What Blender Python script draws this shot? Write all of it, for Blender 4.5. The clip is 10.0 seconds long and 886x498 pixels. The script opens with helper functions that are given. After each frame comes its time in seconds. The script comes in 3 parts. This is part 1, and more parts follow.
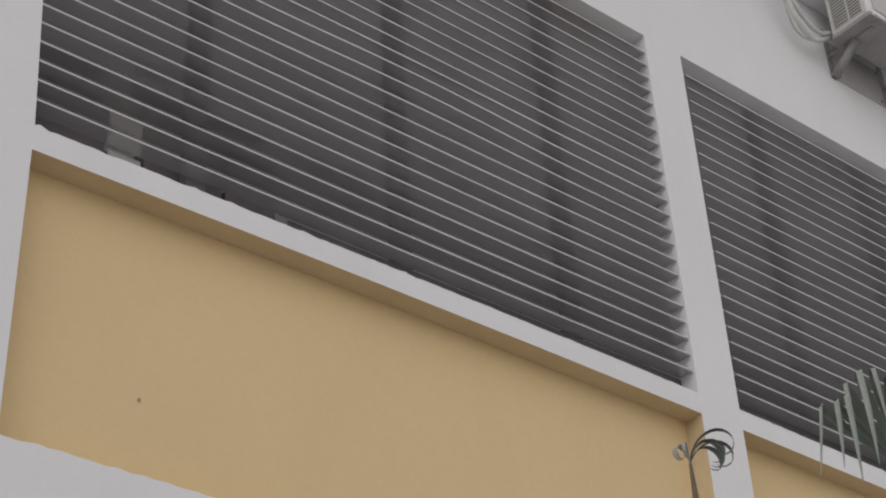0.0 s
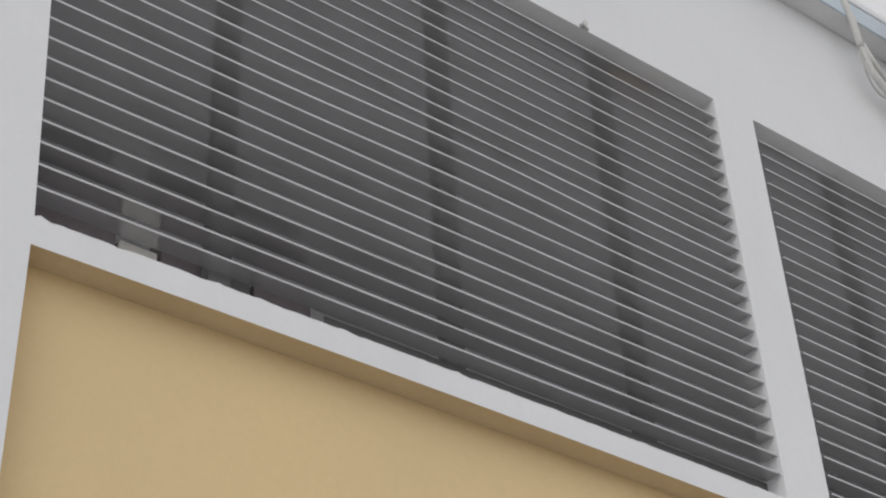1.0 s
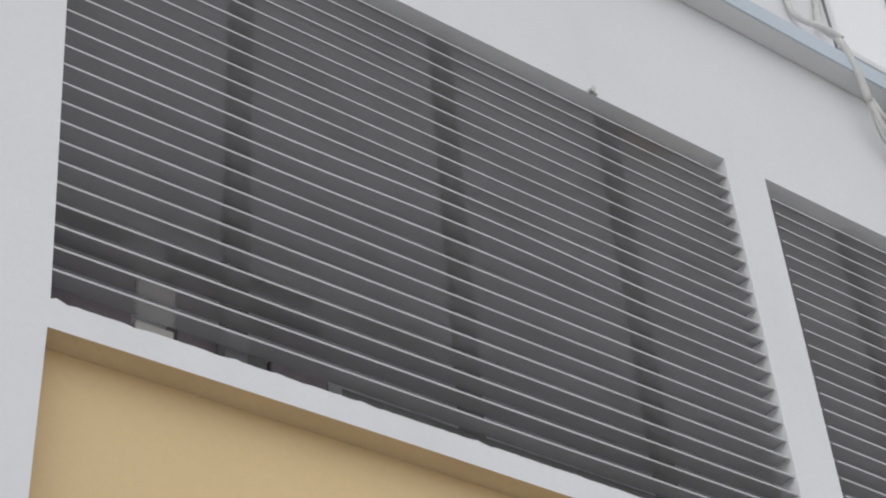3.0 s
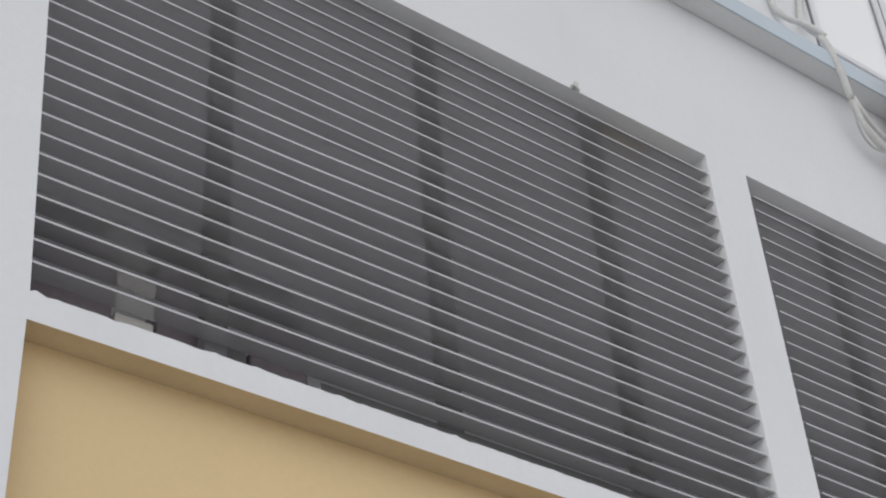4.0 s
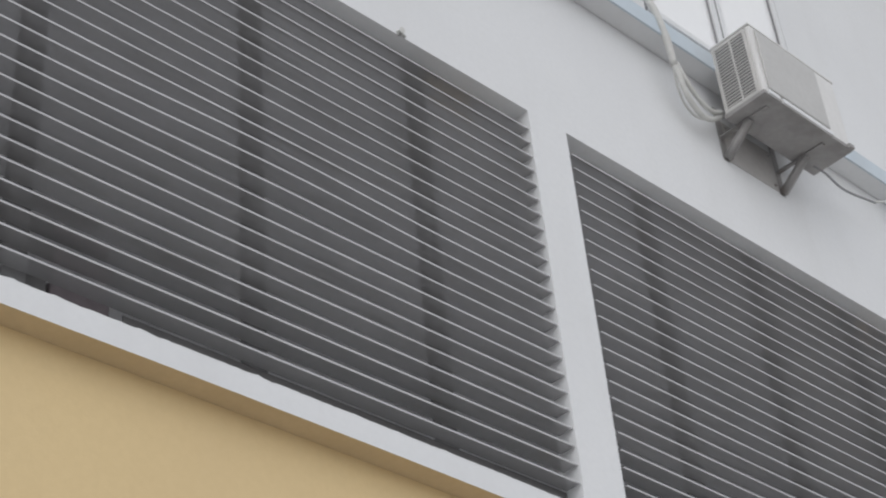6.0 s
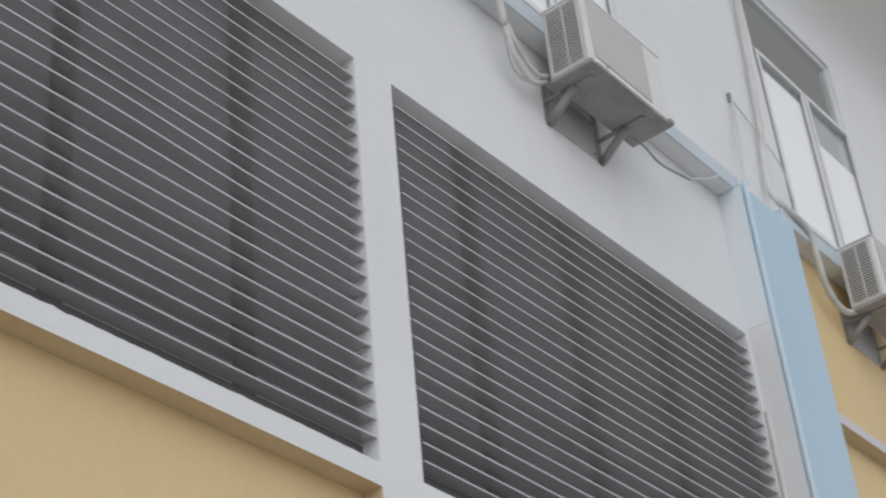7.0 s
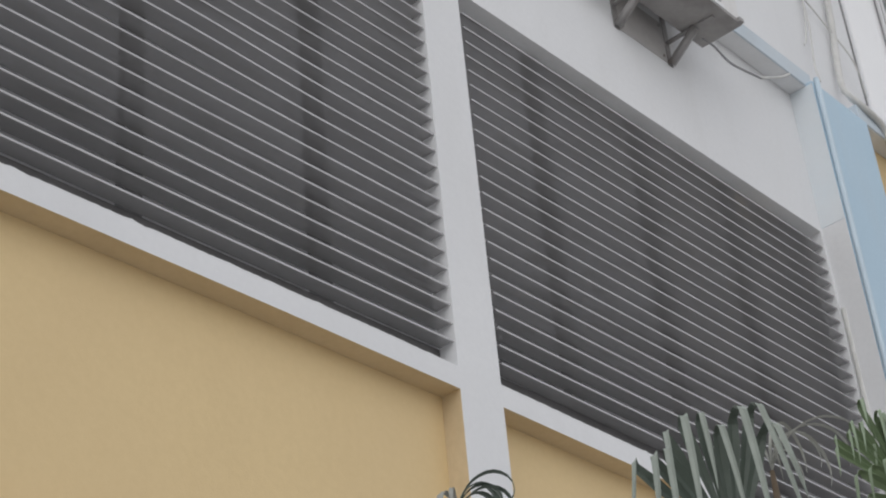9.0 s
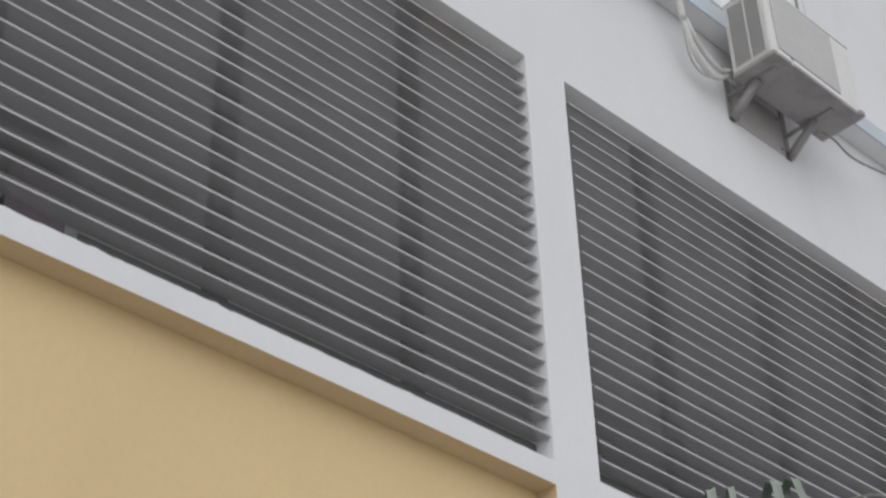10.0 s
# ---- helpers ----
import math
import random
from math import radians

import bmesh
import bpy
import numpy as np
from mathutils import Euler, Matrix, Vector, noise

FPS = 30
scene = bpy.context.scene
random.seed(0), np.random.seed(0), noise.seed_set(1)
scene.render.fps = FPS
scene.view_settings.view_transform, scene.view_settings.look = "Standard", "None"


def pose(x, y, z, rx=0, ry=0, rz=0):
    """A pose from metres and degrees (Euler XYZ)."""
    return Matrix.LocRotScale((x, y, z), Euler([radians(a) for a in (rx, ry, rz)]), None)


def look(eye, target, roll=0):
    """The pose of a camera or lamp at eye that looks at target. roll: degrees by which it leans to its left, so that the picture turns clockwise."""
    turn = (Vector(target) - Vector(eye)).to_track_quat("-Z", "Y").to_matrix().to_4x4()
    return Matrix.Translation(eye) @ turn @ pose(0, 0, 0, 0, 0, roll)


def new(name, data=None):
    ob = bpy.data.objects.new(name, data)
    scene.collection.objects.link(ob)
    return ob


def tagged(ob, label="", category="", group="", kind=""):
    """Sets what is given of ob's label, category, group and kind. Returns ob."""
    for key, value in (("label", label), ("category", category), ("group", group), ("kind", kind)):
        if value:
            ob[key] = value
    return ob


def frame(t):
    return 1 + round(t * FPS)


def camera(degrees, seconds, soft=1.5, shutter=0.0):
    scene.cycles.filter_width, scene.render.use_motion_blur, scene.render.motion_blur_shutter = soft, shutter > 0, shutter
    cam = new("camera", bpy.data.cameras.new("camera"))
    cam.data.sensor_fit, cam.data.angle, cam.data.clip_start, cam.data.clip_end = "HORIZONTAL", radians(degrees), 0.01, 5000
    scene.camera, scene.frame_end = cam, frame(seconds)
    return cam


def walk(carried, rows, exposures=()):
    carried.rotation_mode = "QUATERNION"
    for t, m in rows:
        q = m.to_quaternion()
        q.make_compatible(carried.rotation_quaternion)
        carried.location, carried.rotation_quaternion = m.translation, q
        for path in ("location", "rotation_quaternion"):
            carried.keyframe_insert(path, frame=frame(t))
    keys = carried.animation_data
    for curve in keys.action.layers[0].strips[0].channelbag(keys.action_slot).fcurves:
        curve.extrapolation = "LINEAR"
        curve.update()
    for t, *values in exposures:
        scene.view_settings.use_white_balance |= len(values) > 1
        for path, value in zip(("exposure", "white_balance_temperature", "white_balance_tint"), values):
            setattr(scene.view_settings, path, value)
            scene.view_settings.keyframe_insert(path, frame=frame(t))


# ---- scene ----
cam = camera(29.88, 10.0, soft=2.0, shutter=0.3)
PATH = [
    (0, (-2.132, -4.938, 1.239), (-1.0613, -3.6890, 2.3767), -3.18),
    (0.5, (-2.157, -4.982, 1.177), (-1.1028, -3.7554, 2.3536), -2.92),
    (0.7, (-2.197, -4.831, 1.321), (-1.1536, -3.6190, 2.5218), -3.32),
    (0.8, (-1.766, -4.412, 1.869), (-0.7443, -3.1718, 3.0599), -2.86),
    (1, (-1.761, -4.430, 1.867), (-0.7536, -3.1837, 3.0640), -2.97),
    (1.5, (-1.772, -4.452, 1.874), (-0.7914, -3.2374, 3.1251), -3.51),
    (2, (-1.767, -4.439, 1.854), (-0.7986, -3.2349, 3.1240), -4.36),
    (2.5, (-1.757, -4.445, 1.851), (-0.7935, -3.2261, 3.1099), -4.35),
    (2.7, (-1.751, -4.441, 1.852), (-0.7914, -3.2261, 3.1179), -4.55),
    (3.8, (-1.759, -4.489, 1.873), (-0.7835, -3.2713, 3.1244), -4.39),
    (4, (-1.757, -4.480, 1.866), (-0.7756, -3.2679, 3.1185), -4.39),
    (4.5, (-1.731, -4.461, 1.855), (-0.7368, -3.2482, 3.0965), -4.80),
    (5, (-1.709, -4.454, 1.857), (-0.6792, -3.2643, 3.0904), -5.06),
    (5.2, (-1.686, -4.447, 1.861), (-0.6257, -3.2741, 3.0855), -5.60),
    (6.3, (-1.663, -4.471, 1.866), (-0.4551, -3.3903, 3.0378), -5.64),
    (6.5, (-1.658, -4.474, 1.868), (-0.4117, -3.4133, 3.0175), -5.66),
    (7, (-1.571, -4.420, 1.922), (-0.2389, -3.4437, 3.0497), -5.64),
    (7.5, (-1.629, -4.455, 1.862), (-0.2142, -3.5403, 2.9392), -5.84),
    (8, (-1.604, -4.443, 1.879), (-0.1807, -3.5350, 2.9511), -6.00),
    (8.5, (-1.633, -4.426, 1.860), (-0.2857, -3.3875, 2.9123), -5.27),
    (9, (-1.595, -4.452, 1.849), (-0.2836, -3.3650, 2.8968), -5.50),
    (9.5, (-1.481, -4.466, 1.861), (-0.2300, -3.3213, 2.9214), -3.01),
    (10, (-1.307, -4.475, 1.861), (-0.1623, -3.3199, 3.0260), -1.84),
]
# stops, white balance: the clip's camera opens up after the start and settles darker when it looks along the wall
EXPOSURES = [(0, -1.28, 6370, 12), (0.5, -1.07, 6250, 10), (0.7, -1.06, 6220, 10), (0.8, -1.04, 6200, 9), (1, -1.02, 6180, 9), (2.5, -0.93, 6060, 9), (5, -0.92, 6060, 9), (6.5, -0.92, 6040, 8), (7, -1.02, 6030, 8), (7.5, -1.04, 6080, 9), (7.9, -1.11, 6090, 9), (8.3, -1.15, 6080, 9), (9, -1.07, 6100, 9), (9.5, -0.99, 6130, 9), (10, -0.96, 6100, 9)]
walk(cam, [(t, look(eye, target, roll)) for t, eye, target, roll in PATH], EXPOSURES)

# ---- light: white overcast sky, a very soft sun behind and left of the camera ----
SUN_ELEVATION, SUN_AZIMUTH = 34, 236
world = bpy.data.worlds.new("overcast_sky")
scene.world = world
world.use_nodes = True
wn = world.node_tree
wn.nodes.clear()
sky = wn.nodes.new("ShaderNodeTexSky")
sky.sky_type, sky.sun_disc = "NISHITA", False
sky.sun_elevation, sky.sun_rotation = radians(SUN_ELEVATION), radians(SUN_AZIMUTH)
sky.air_density, sky.dust_density, sky.ozone_density = 1.0, 6.0, 1.0
hue = wn.nodes.new("ShaderNodeHueSaturation")
hue.inputs["Saturation"].default_value = 0.5
bg = wn.nodes.new("ShaderNodeBackground")
bg.inputs["Strength"].default_value = 0.15
wout = wn.nodes.new("ShaderNodeOutputWorld")
wn.links.new(sky.outputs[0], hue.inputs["Color"])
cloud = wn.nodes.new("ShaderNodeMix")
cloud.data_type = "RGBA"
cloud.inputs[0].default_value = 0.62
cloud.inputs[7].default_value = (14.7, 14.1, 13.8, 1)         # an even white cloud cover
wn.links.new(hue.outputs[0], cloud.inputs[6])
wn.links.new(cloud.outputs[2], bg.inputs["Color"])
wn.links.new(bg.outputs[0], wout.inputs["Surface"])
sun = new("sun", bpy.data.lights.new("sun", "SUN"))
sun.data.energy, sun.data.angle, sun.data.color = 0.85, radians(85), (1.0, 0.985, 0.97)
az, el = radians(SUN_AZIMUTH), radians(SUN_ELEVATION)
sun_from = Vector((math.sin(az) * math.cos(el), math.cos(az) * math.cos(el), math.sin(el)))
sun.matrix_world = look(sun_from * 40, (0, 0, 0))

# heights below are given from the sill of the louvred openings, which lies SILL above the ground
SILL = 5.5


# ---- materials ----
def material(name, colour, rough=0.7, metal=0.0, second=None, big=1.2, small=30.0, vary=0.12, bump=0.15, bump_scale=120.0,
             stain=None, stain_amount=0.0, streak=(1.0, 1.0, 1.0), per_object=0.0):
    """A painted or plain surface: broad mottling, fine grain, optional stains stretched by streak, fine relief."""
    m = bpy.data.materials.new(name)
    m.use_nodes = True
    nt = m.node_tree
    n, link = nt.nodes, nt.links.new
    bsdf = n["Principled BSDF"]
    bsdf.inputs["Metallic"].default_value = metal
    geo = n.new("ShaderNodeNewGeometry")
    second = second or [c * (1 - vary) for c in colour]

    def noise_tex(scale, detail=4.0, stretch=None):
        tex = n.new("ShaderNodeTexNoise")
        tex.inputs["Scale"].default_value, tex.inputs["Detail"].default_value = scale, detail
        if stretch:
            mp = n.new("ShaderNodeMapping")
            mp.inputs["Scale"].default_value = stretch
            link(geo.outputs["Position"], mp.inputs["Vector"])
            link(mp.outputs[0], tex.inputs["Vector"])
        else:
            link(geo.outputs["Position"], tex.inputs["Vector"])
        return tex

    def mix(fac, a, b):
        mx = n.new("ShaderNodeMix")
        mx.data_type = "RGBA"
        if isinstance(fac, float):
            mx.inputs[0].default_value = fac
        else:
            link(fac, mx.inputs[0])
        for socket, v in ((mx.inputs[6], a), (mx.inputs[7], b)):
            if isinstance(v, (tuple, list)):
                socket.default_value = (*v, 1)
            else:
                link(v, socket)
        return mx.outputs[2]

    def ramp(value, lo, hi):
        r = n.new("ShaderNodeMapRange")
        r.inputs["From Min"].default_value, r.inputs["From Max"].default_value = lo, hi
        link(value, r.inputs["Value"])
        return r.outputs[0]

    broad = ramp(noise_tex(big).outputs["Fac"], 0.35, 0.65)
    col = mix(broad, colour, second)
    fine = ramp(noise_tex(small, 6.0).outputs["Fac"], 0.3, 0.7)
    dark = [c * (1 - 0.6 * vary) for c in second]
    half = n.new("ShaderNodeMath")
    half.operation = "MULTIPLY"
    half.inputs[1].default_value = 0.4
    link(fine, half.inputs[0])
    col = mix(half.outputs[0], col, dark)
    if stain:
        s = ramp(noise_tex(1.0, 7.0, streak).outputs["Fac"], 0.52, 0.78)
        amt = n.new("ShaderNodeMath")
        amt.operation = "MULTIPLY"
        amt.inputs[1].default_value = stain_amount
        link(s, amt.inputs[0])
        col = mix(amt.outputs[0], col, stain)
    if per_object:
        info = n.new("ShaderNodeObjectInfo")
        sc = n.new("ShaderNodeMath")
        sc.operation = "MULTIPLY"
        sc.inputs[1].default_value = per_object
        link(info.outputs["Random"], sc.inputs[0])
        col = mix(sc.outputs[0], col, [c * 0.5 for c in colour])
    link(col, bsdf.inputs["Base Color"])
    rr = n.new("ShaderNodeMapRange")
    rr.inputs["To Min"].default_value, rr.inputs["To Max"].default_value = max(rough - 0.08, 0.02), min(rough + 0.08, 1)
    link(fine, rr.inputs["Value"])
    link(rr.outputs[0], bsdf.inputs["Roughness"])
    if bump:
        b = n.new("ShaderNodeBump")
        b.inputs["Strength"].default_value, b.inputs["Distance"].default_value = bump, 0.01
        link(noise_tex(bump_scale, 5.0).outputs["Fac"], b.inputs["Height"])
        b2 = n.new("ShaderNodeBump")
        b2.inputs["Strength"].default_value, b2.inputs["Distance"].default_value = bump, 0.03
        link(noise_tex(bump_scale / 30, 3.0).outputs["Fac"], b2.inputs["Height"])
        link(b.outputs[0], b2.inputs["Normal"])
        link(b2.outputs[0], bsdf.inputs["Normal"])
    return m


WHITE = material("white_wall_paint", (0.782, 0.79, 0.802), 0.75, second=(0.742, 0.75, 0.762), vary=0.05, big=0.8,
                 stain=(0.55, 0.54, 0.52), stain_amount=0.14, streak=(3.0, 3.0, 0.5))
SOFFIT = material("warm_white_soffit_paint", (0.84, 0.825, 0.80), 0.8, second=(0.80, 0.785, 0.76), vary=0.05, big=0.6)
YELLOW = material("yellow_wall_paint", (0.745, 0.575, 0.31), 0.75, second=(0.71, 0.545, 0.30), vary=0.06, big=0.7,
                  stain=(0.60, 0.45, 0.24), stain_amount=0.2, streak=(1.5, 1.5, 0.6))
BLUE = material("blue_wall_paint", (0.50, 0.65, 0.77), 0.7, second=(0.47, 0.62, 0.74), vary=0.06, big=0.9,
                stain=(0.50, 0.58, 0.64), stain_amount=0.35, streak=(3.0, 3.0, 0.5))
PALE_BLUE = material("faded_blue_trim_paint", (0.54, 0.62, 0.69), 0.7, second=(0.58, 0.64, 0.69), vary=0.06, big=1.5,
                     stain=(0.45, 0.46, 0.47), stain_amount=0.3, streak=(3.0, 3.0, 1.0))
PALE_WASH = material("thin_pale_blue_wash", (0.70, 0.76, 0.80), 0.75, second=(0.74, 0.775, 0.80), vary=0.05, big=2.0)
REVEAL = material("weathered_cream_reveal_paint", (0.65, 0.53, 0.345), 0.8, second=(0.59, 0.475, 0.30), vary=0.1, big=1.5,
                  stain=(0.42, 0.35, 0.26), stain_amount=0.3, streak=(1.2, 1.2, 1.2))
LILAC = material("lilac_white_paint", (0.68, 0.64, 0.68), 0.75, vary=0.05)
SLAT = material("glossy_grey_metal_slat", (0.56, 0.555, 0.56), 0.13, metal=0.55, second=(0.52, 0.515, 0.52), vary=0.10, big=2.0,
                stain=(0.30, 0.29, 0.27), stain_amount=0.4, streak=(2.0, 6.0, 6.0), bump=0.03, per_object=0.12)
STEEL = material("dark_steel_post", (0.23, 0.231, 0.234), 0.6, metal=0.0, vary=0.2, bump=0.05)
ROOM = material("grey_room_plaster", (0.75, 0.755, 0.77), 0.9, vary=0.2)
ROOM_UP = material("white_room_plaster", (0.78, 0.78, 0.77), 0.9, vary=0.08)
CARTON = material("pale_carton", (0.62, 0.60, 0.56), 0.8, vary=0.1)
# imitates a pale reflection among the slats by colour
BEIGE = material("pale_patch_beige", (0.62, 0.56, 0.48), 0.8, vary=0.12, big=3.0)
# dark enough that the added sill strip paints in the gap's shade
GAP_GREY = material("gap_grey", (0.16, 0.157, 0.157), 0.8, vary=0.15, big=5.0)
CRATE = material("plum_crate", (0.19, 0.165, 0.175), 0.7, vary=0.2)
PVC = material("white_window_frame", (0.74, 0.75, 0.76), 0.35, vary=0.05, bump=0.03)
CASE = material("ac_casing_paint", (0.74, 0.735, 0.725), 0.45, second=(0.70, 0.695, 0.685), vary=0.08, big=4.0, bump=0.04,
                stain=(0.50, 0.48, 0.44), stain_amount=0.3, streak=(8.0, 8.0, 2.0))
GRILLE = material("ac_grille_plastic", (0.58, 0.57, 0.555), 0.5, second=(0.53, 0.52, 0.505), vary=0.08, big=5.0, bump=0.04)
PANEL = material("ac_front_cover_grey", (0.54, 0.535, 0.525), 0.5, second=(0.50, 0.495, 0.485), vary=0.06, big=3.0, bump=0.04)
TRAY = material("ac_base_grey", (0.37, 0.36, 0.355), 0.6, vary=0.15, big=6.0, bump=0.06,
                stain=(0.2, 0.19, 0.18), stain_amount=0.4, streak=(6.0, 6.0, 6.0))
DARK = material("dark_slot", (0.14, 0.14, 0.145), 0.8, vary=0.1, bump=0)
BRACKET = material("painted_bracket_steel", (0.37, 0.36, 0.355), 0.55, metal=0.2, vary=0.2, big=8.0,
                   stain=(0.16, 0.10, 0.07), stain_amount=0.5, streak=(8.0, 8.0, 8.0))
# grey of the assumed sheet that darkens the wall under each unit
SHEET_GREY = material("dull_grey_sheet", (0.50, 0.485, 0.475), 0.7, vary=0.12, big=5.0, bump=0.05)
LAGGING = material("white_pipe_wrap", (0.68, 0.68, 0.66), 0.7, second=(0.58, 0.58, 0.56), vary=0.12, big=6.0, bump=0.3, bump_scale=60)
CABLE = material("grey_cable", (0.30, 0.30, 0.31), 0.6, vary=0.15, bump=0)
BLUE_PIPE = material("blue_painted_pipe", (0.58, 0.70, 0.79), 0.45, vary=0.06, big=3.0, bump=0.05)
EARTH = material("pale_concrete_paving", (0.46, 0.45, 0.435), 0.9, second=(0.41, 0.40, 0.385), vary=0.2, big=0.4, small=6.0)
TRUNK = material("palm_trunk_bark", (0.20, 0.15, 0.10), 0.9, vary=0.3, big=6.0, bump=0.6, bump_scale=40)
FROND = material("palm_leaf_green", (0.125, 0.155, 0.125), 0.45, second=(0.10, 0.13, 0.105), vary=0.25, big=5.0, bump=0.1, per_object=0.35)
FROND_UNDER = material("palm_leaf_underside", (0.29, 0.325, 0.285), 0.5, second=(0.24, 0.27, 0.235), vary=0.15, big=6.0, bump=0.08)
FROND_BRIGHT = material("young_palm_leaf_green", (0.145, 0.20, 0.095), 0.45, second=(0.115, 0.165, 0.08), vary=0.2, big=5.0, bump=0.08)
FROND_BRIGHT_UNDER = material("young_palm_leaf_underside", (0.27, 0.335, 0.225), 0.5, second=(0.225, 0.285, 0.19), vary=0.15, big=5.0, bump=0.08)
FROND_OLIVE = material("olive_palm_leaf", (0.19, 0.19, 0.10), 0.5, second=(0.14, 0.15, 0.075), vary=0.2, big=6.0, bump=0.1)
FROND_DRY = material("dry_palm_leaf", (0.38, 0.385, 0.35), 0.6, second=(0.31, 0.315, 0.28), vary=0.2, big=6.0, bump=0.1, per_object=0.3)

GLASS = bpy.data.materials.new("window_glass")
GLASS.use_nodes = True
_b = GLASS.node_tree.nodes["Principled BSDF"]
_b.inputs["Base Color"].default_value = (0.92, 0.95, 0.96, 1)
_b.inputs["Roughness"].default_value, _b.inputs["Transmission Weight"].default_value, _b.inputs["IOR"].default_value = 0.03, 1.0, 1.45
FROSTED = material("white_film_on_glass", (0.92, 0.925, 0.93), 0.06, vary=0.03, bump=0)
FROSTED.node_tree.nodes["Principled BSDF"].inputs["Specular IOR Level"].default_value = 1.0


# ---- mesh helpers ----
def part(name, bm, mat, parent=None, label="", place=None, smooth=False):
    """Links a bmesh as one mesh object, under a thing or a part where one is given."""
    me = bpy.data.meshes.new(name)
    bmesh.ops.recalc_face_normals(bm, faces=bm.faces)
    bm.to_mesh(me)
    bm.free()
    for mt in mat if isinstance(mat, (list, tuple)) else [mat]:
        me.materials.append(mt)
    if smooth:
        me.shade_smooth()
    ob = new(name, me)
    ob.parent = parent
    if place is not None:
        ob.matrix_basis = place
    return tagged(ob, label)


def thing(name, place, label, category, group="", kind=""):
    ob = new(name)
    ob.empty_display_size = 0.1
    ob.matrix_basis = place
    return tagged(ob, label, category, group, kind)


def add_box(bm, x0, x1, y0, y1, z0, z1, bevel=0.0, mi=0):
    start = set(bm.faces)
    vs = [bm.verts.new((x, y, z)) for z in (z0, z1) for x, y in ((x0, y0), (x1, y0), (x1, y1), (x0, y1))]
    faces = [bm.faces.new([vs[i] for i in f]) for f in
             ((3, 2, 1, 0), (4, 5, 6, 7), (0, 1, 5, 4), (1, 2, 6, 5), (2, 3, 7, 6), (3, 0, 4, 7))]
    if bevel:
        edges = list({e for f in faces for e in f.edges})
        bmesh.ops.bevel(bm, geom=edges, offset=bevel, segments=2, affect="EDGES", profile=0.6)
    for f in set(bm.faces) - start:
        f.material_index = mi
    return bm


def box(x0, x1, y0, y1, z0, z1, bevel=0.0):
    return add_box(bmesh.new(), x0, x1, y0, y1, z0, z1, bevel)


def smooth_line(points, steps=6):
    """A Catmull-Rom line through the points."""
    p = [Vector(q) for q in points]
    p = [2 * p[0] - p[1], *p, 2 * p[-1] - p[-2]]
    out = []
    for a, b, c, d in zip(p, p[1:], p[2:], p[3:]):
        for i in range(steps):
            t = i / steps
            out.append(0.5 * (2 * b + (c - a) * t + (2 * a - 5 * b + 4 * c - d) * t * t + (3 * b - a - 3 * c + d) * t ** 3))
    return [*out, p[-2]]


def add_tube(bm, points, radius, sides=10, lump=0.0):
    rings, up = [], Vector((0.31, 0.52, 0.79))
    for i, q in enumerate(points):
        way = (Vector(points[min(i + 1, len(points) - 1)]) - Vector(points[max(i - 1, 0)])).normalized()
        side = way.cross(up).normalized()
        over = way.cross(side)
        r = radius(i / (len(points) - 1)) if callable(radius) else radius
        r *= 1 + lump * noise.noise(Vector(q) * 23)
        rings.append([bm.verts.new(Vector(q) + r * (math.cos(a) * side + math.sin(a) * over))
                      for a in (2 * math.pi * k / sides for k in range(sides))])
    for a, b in zip(rings, rings[1:]):
        for k in range(sides):
            f = bm.faces.new((a[k], a[(k + 1) % sides], b[(k + 1) % sides], b[k]))
            f.smooth = True
    bm.faces.new(rings[0])
    bm.faces.new(rings[-1])
    return bm


def tube(points, radius, sides=10, steps=6, lump=0.0):
    return add_tube(bmesh.new(), smooth_line(points, steps), radius, sides, lump)


BASE = pose(0, 0, SILL)


def setting(name, bm, mat, label, category):
    return tagged(part(name, bm, mat, place=BASE), label, category, kind="structure")


# ---- the facade ----
X_OPEN = ((-0.01, 3.805), (4.118, 8.037))      # the two louvred openings
TOP = 2.5
BAND = -0.123                               # underside of the beam below the louvres
LOW = -1.395                                # upper edge of the lower wall
THICK = 0.12
EAVE = 8.18
WINDOWS = ((5.19, 6.96, -0.10), (9.47, 11.30, 0.0), (13.62, 15.36, 0.13), (17.7, 19.4, 0.13))
WIN_Z = (4.20, 7.05)
LEDGE = (3.75, 3.897)
LEDGE_OUT = 0.15
PIL = (8.065, 8.89)                         # the blue pilaster


def wavy(x, z):
    """How far a hand-trowelled edge at height z strays from its line."""
    w = 0.003 * noise.noise(Vector((x * 1.7, z * 9, 1))) + 0.0025 * noise.noise(Vector((x * 17, z * 9, 5)))
    if z == 0.0:
        for at, wide, deep in ((0.0, 0.05, 0.02), (0.05, 0.02, -0.012), (0.33, 0.05, -0.006), (0.66, 0.03, -0.008), (0.74, 0.02, 0.010), (0.92, 0.03, 0.010), (1.02, 0.02, -0.006), (1.30, 0.025, 0.010),
                               (1.37, 0.02, -0.010), (1.86, 0.02, 0.010), (1.93, 0.03, -0.010), (2.38, 0.03, 0.008), (2.45, 0.02, -0.006), (2.9, 0.04, 0.006), (5.3, 0.03, 0.007), (6.6, 0.04, -0.006)):
            w += 0.6 * deep * math.exp(-((x - at) / (0.7 * wide)) ** 2)
        w += 0.0025 * noise.noise(Vector((x * 55, 3, 2)))
    return w


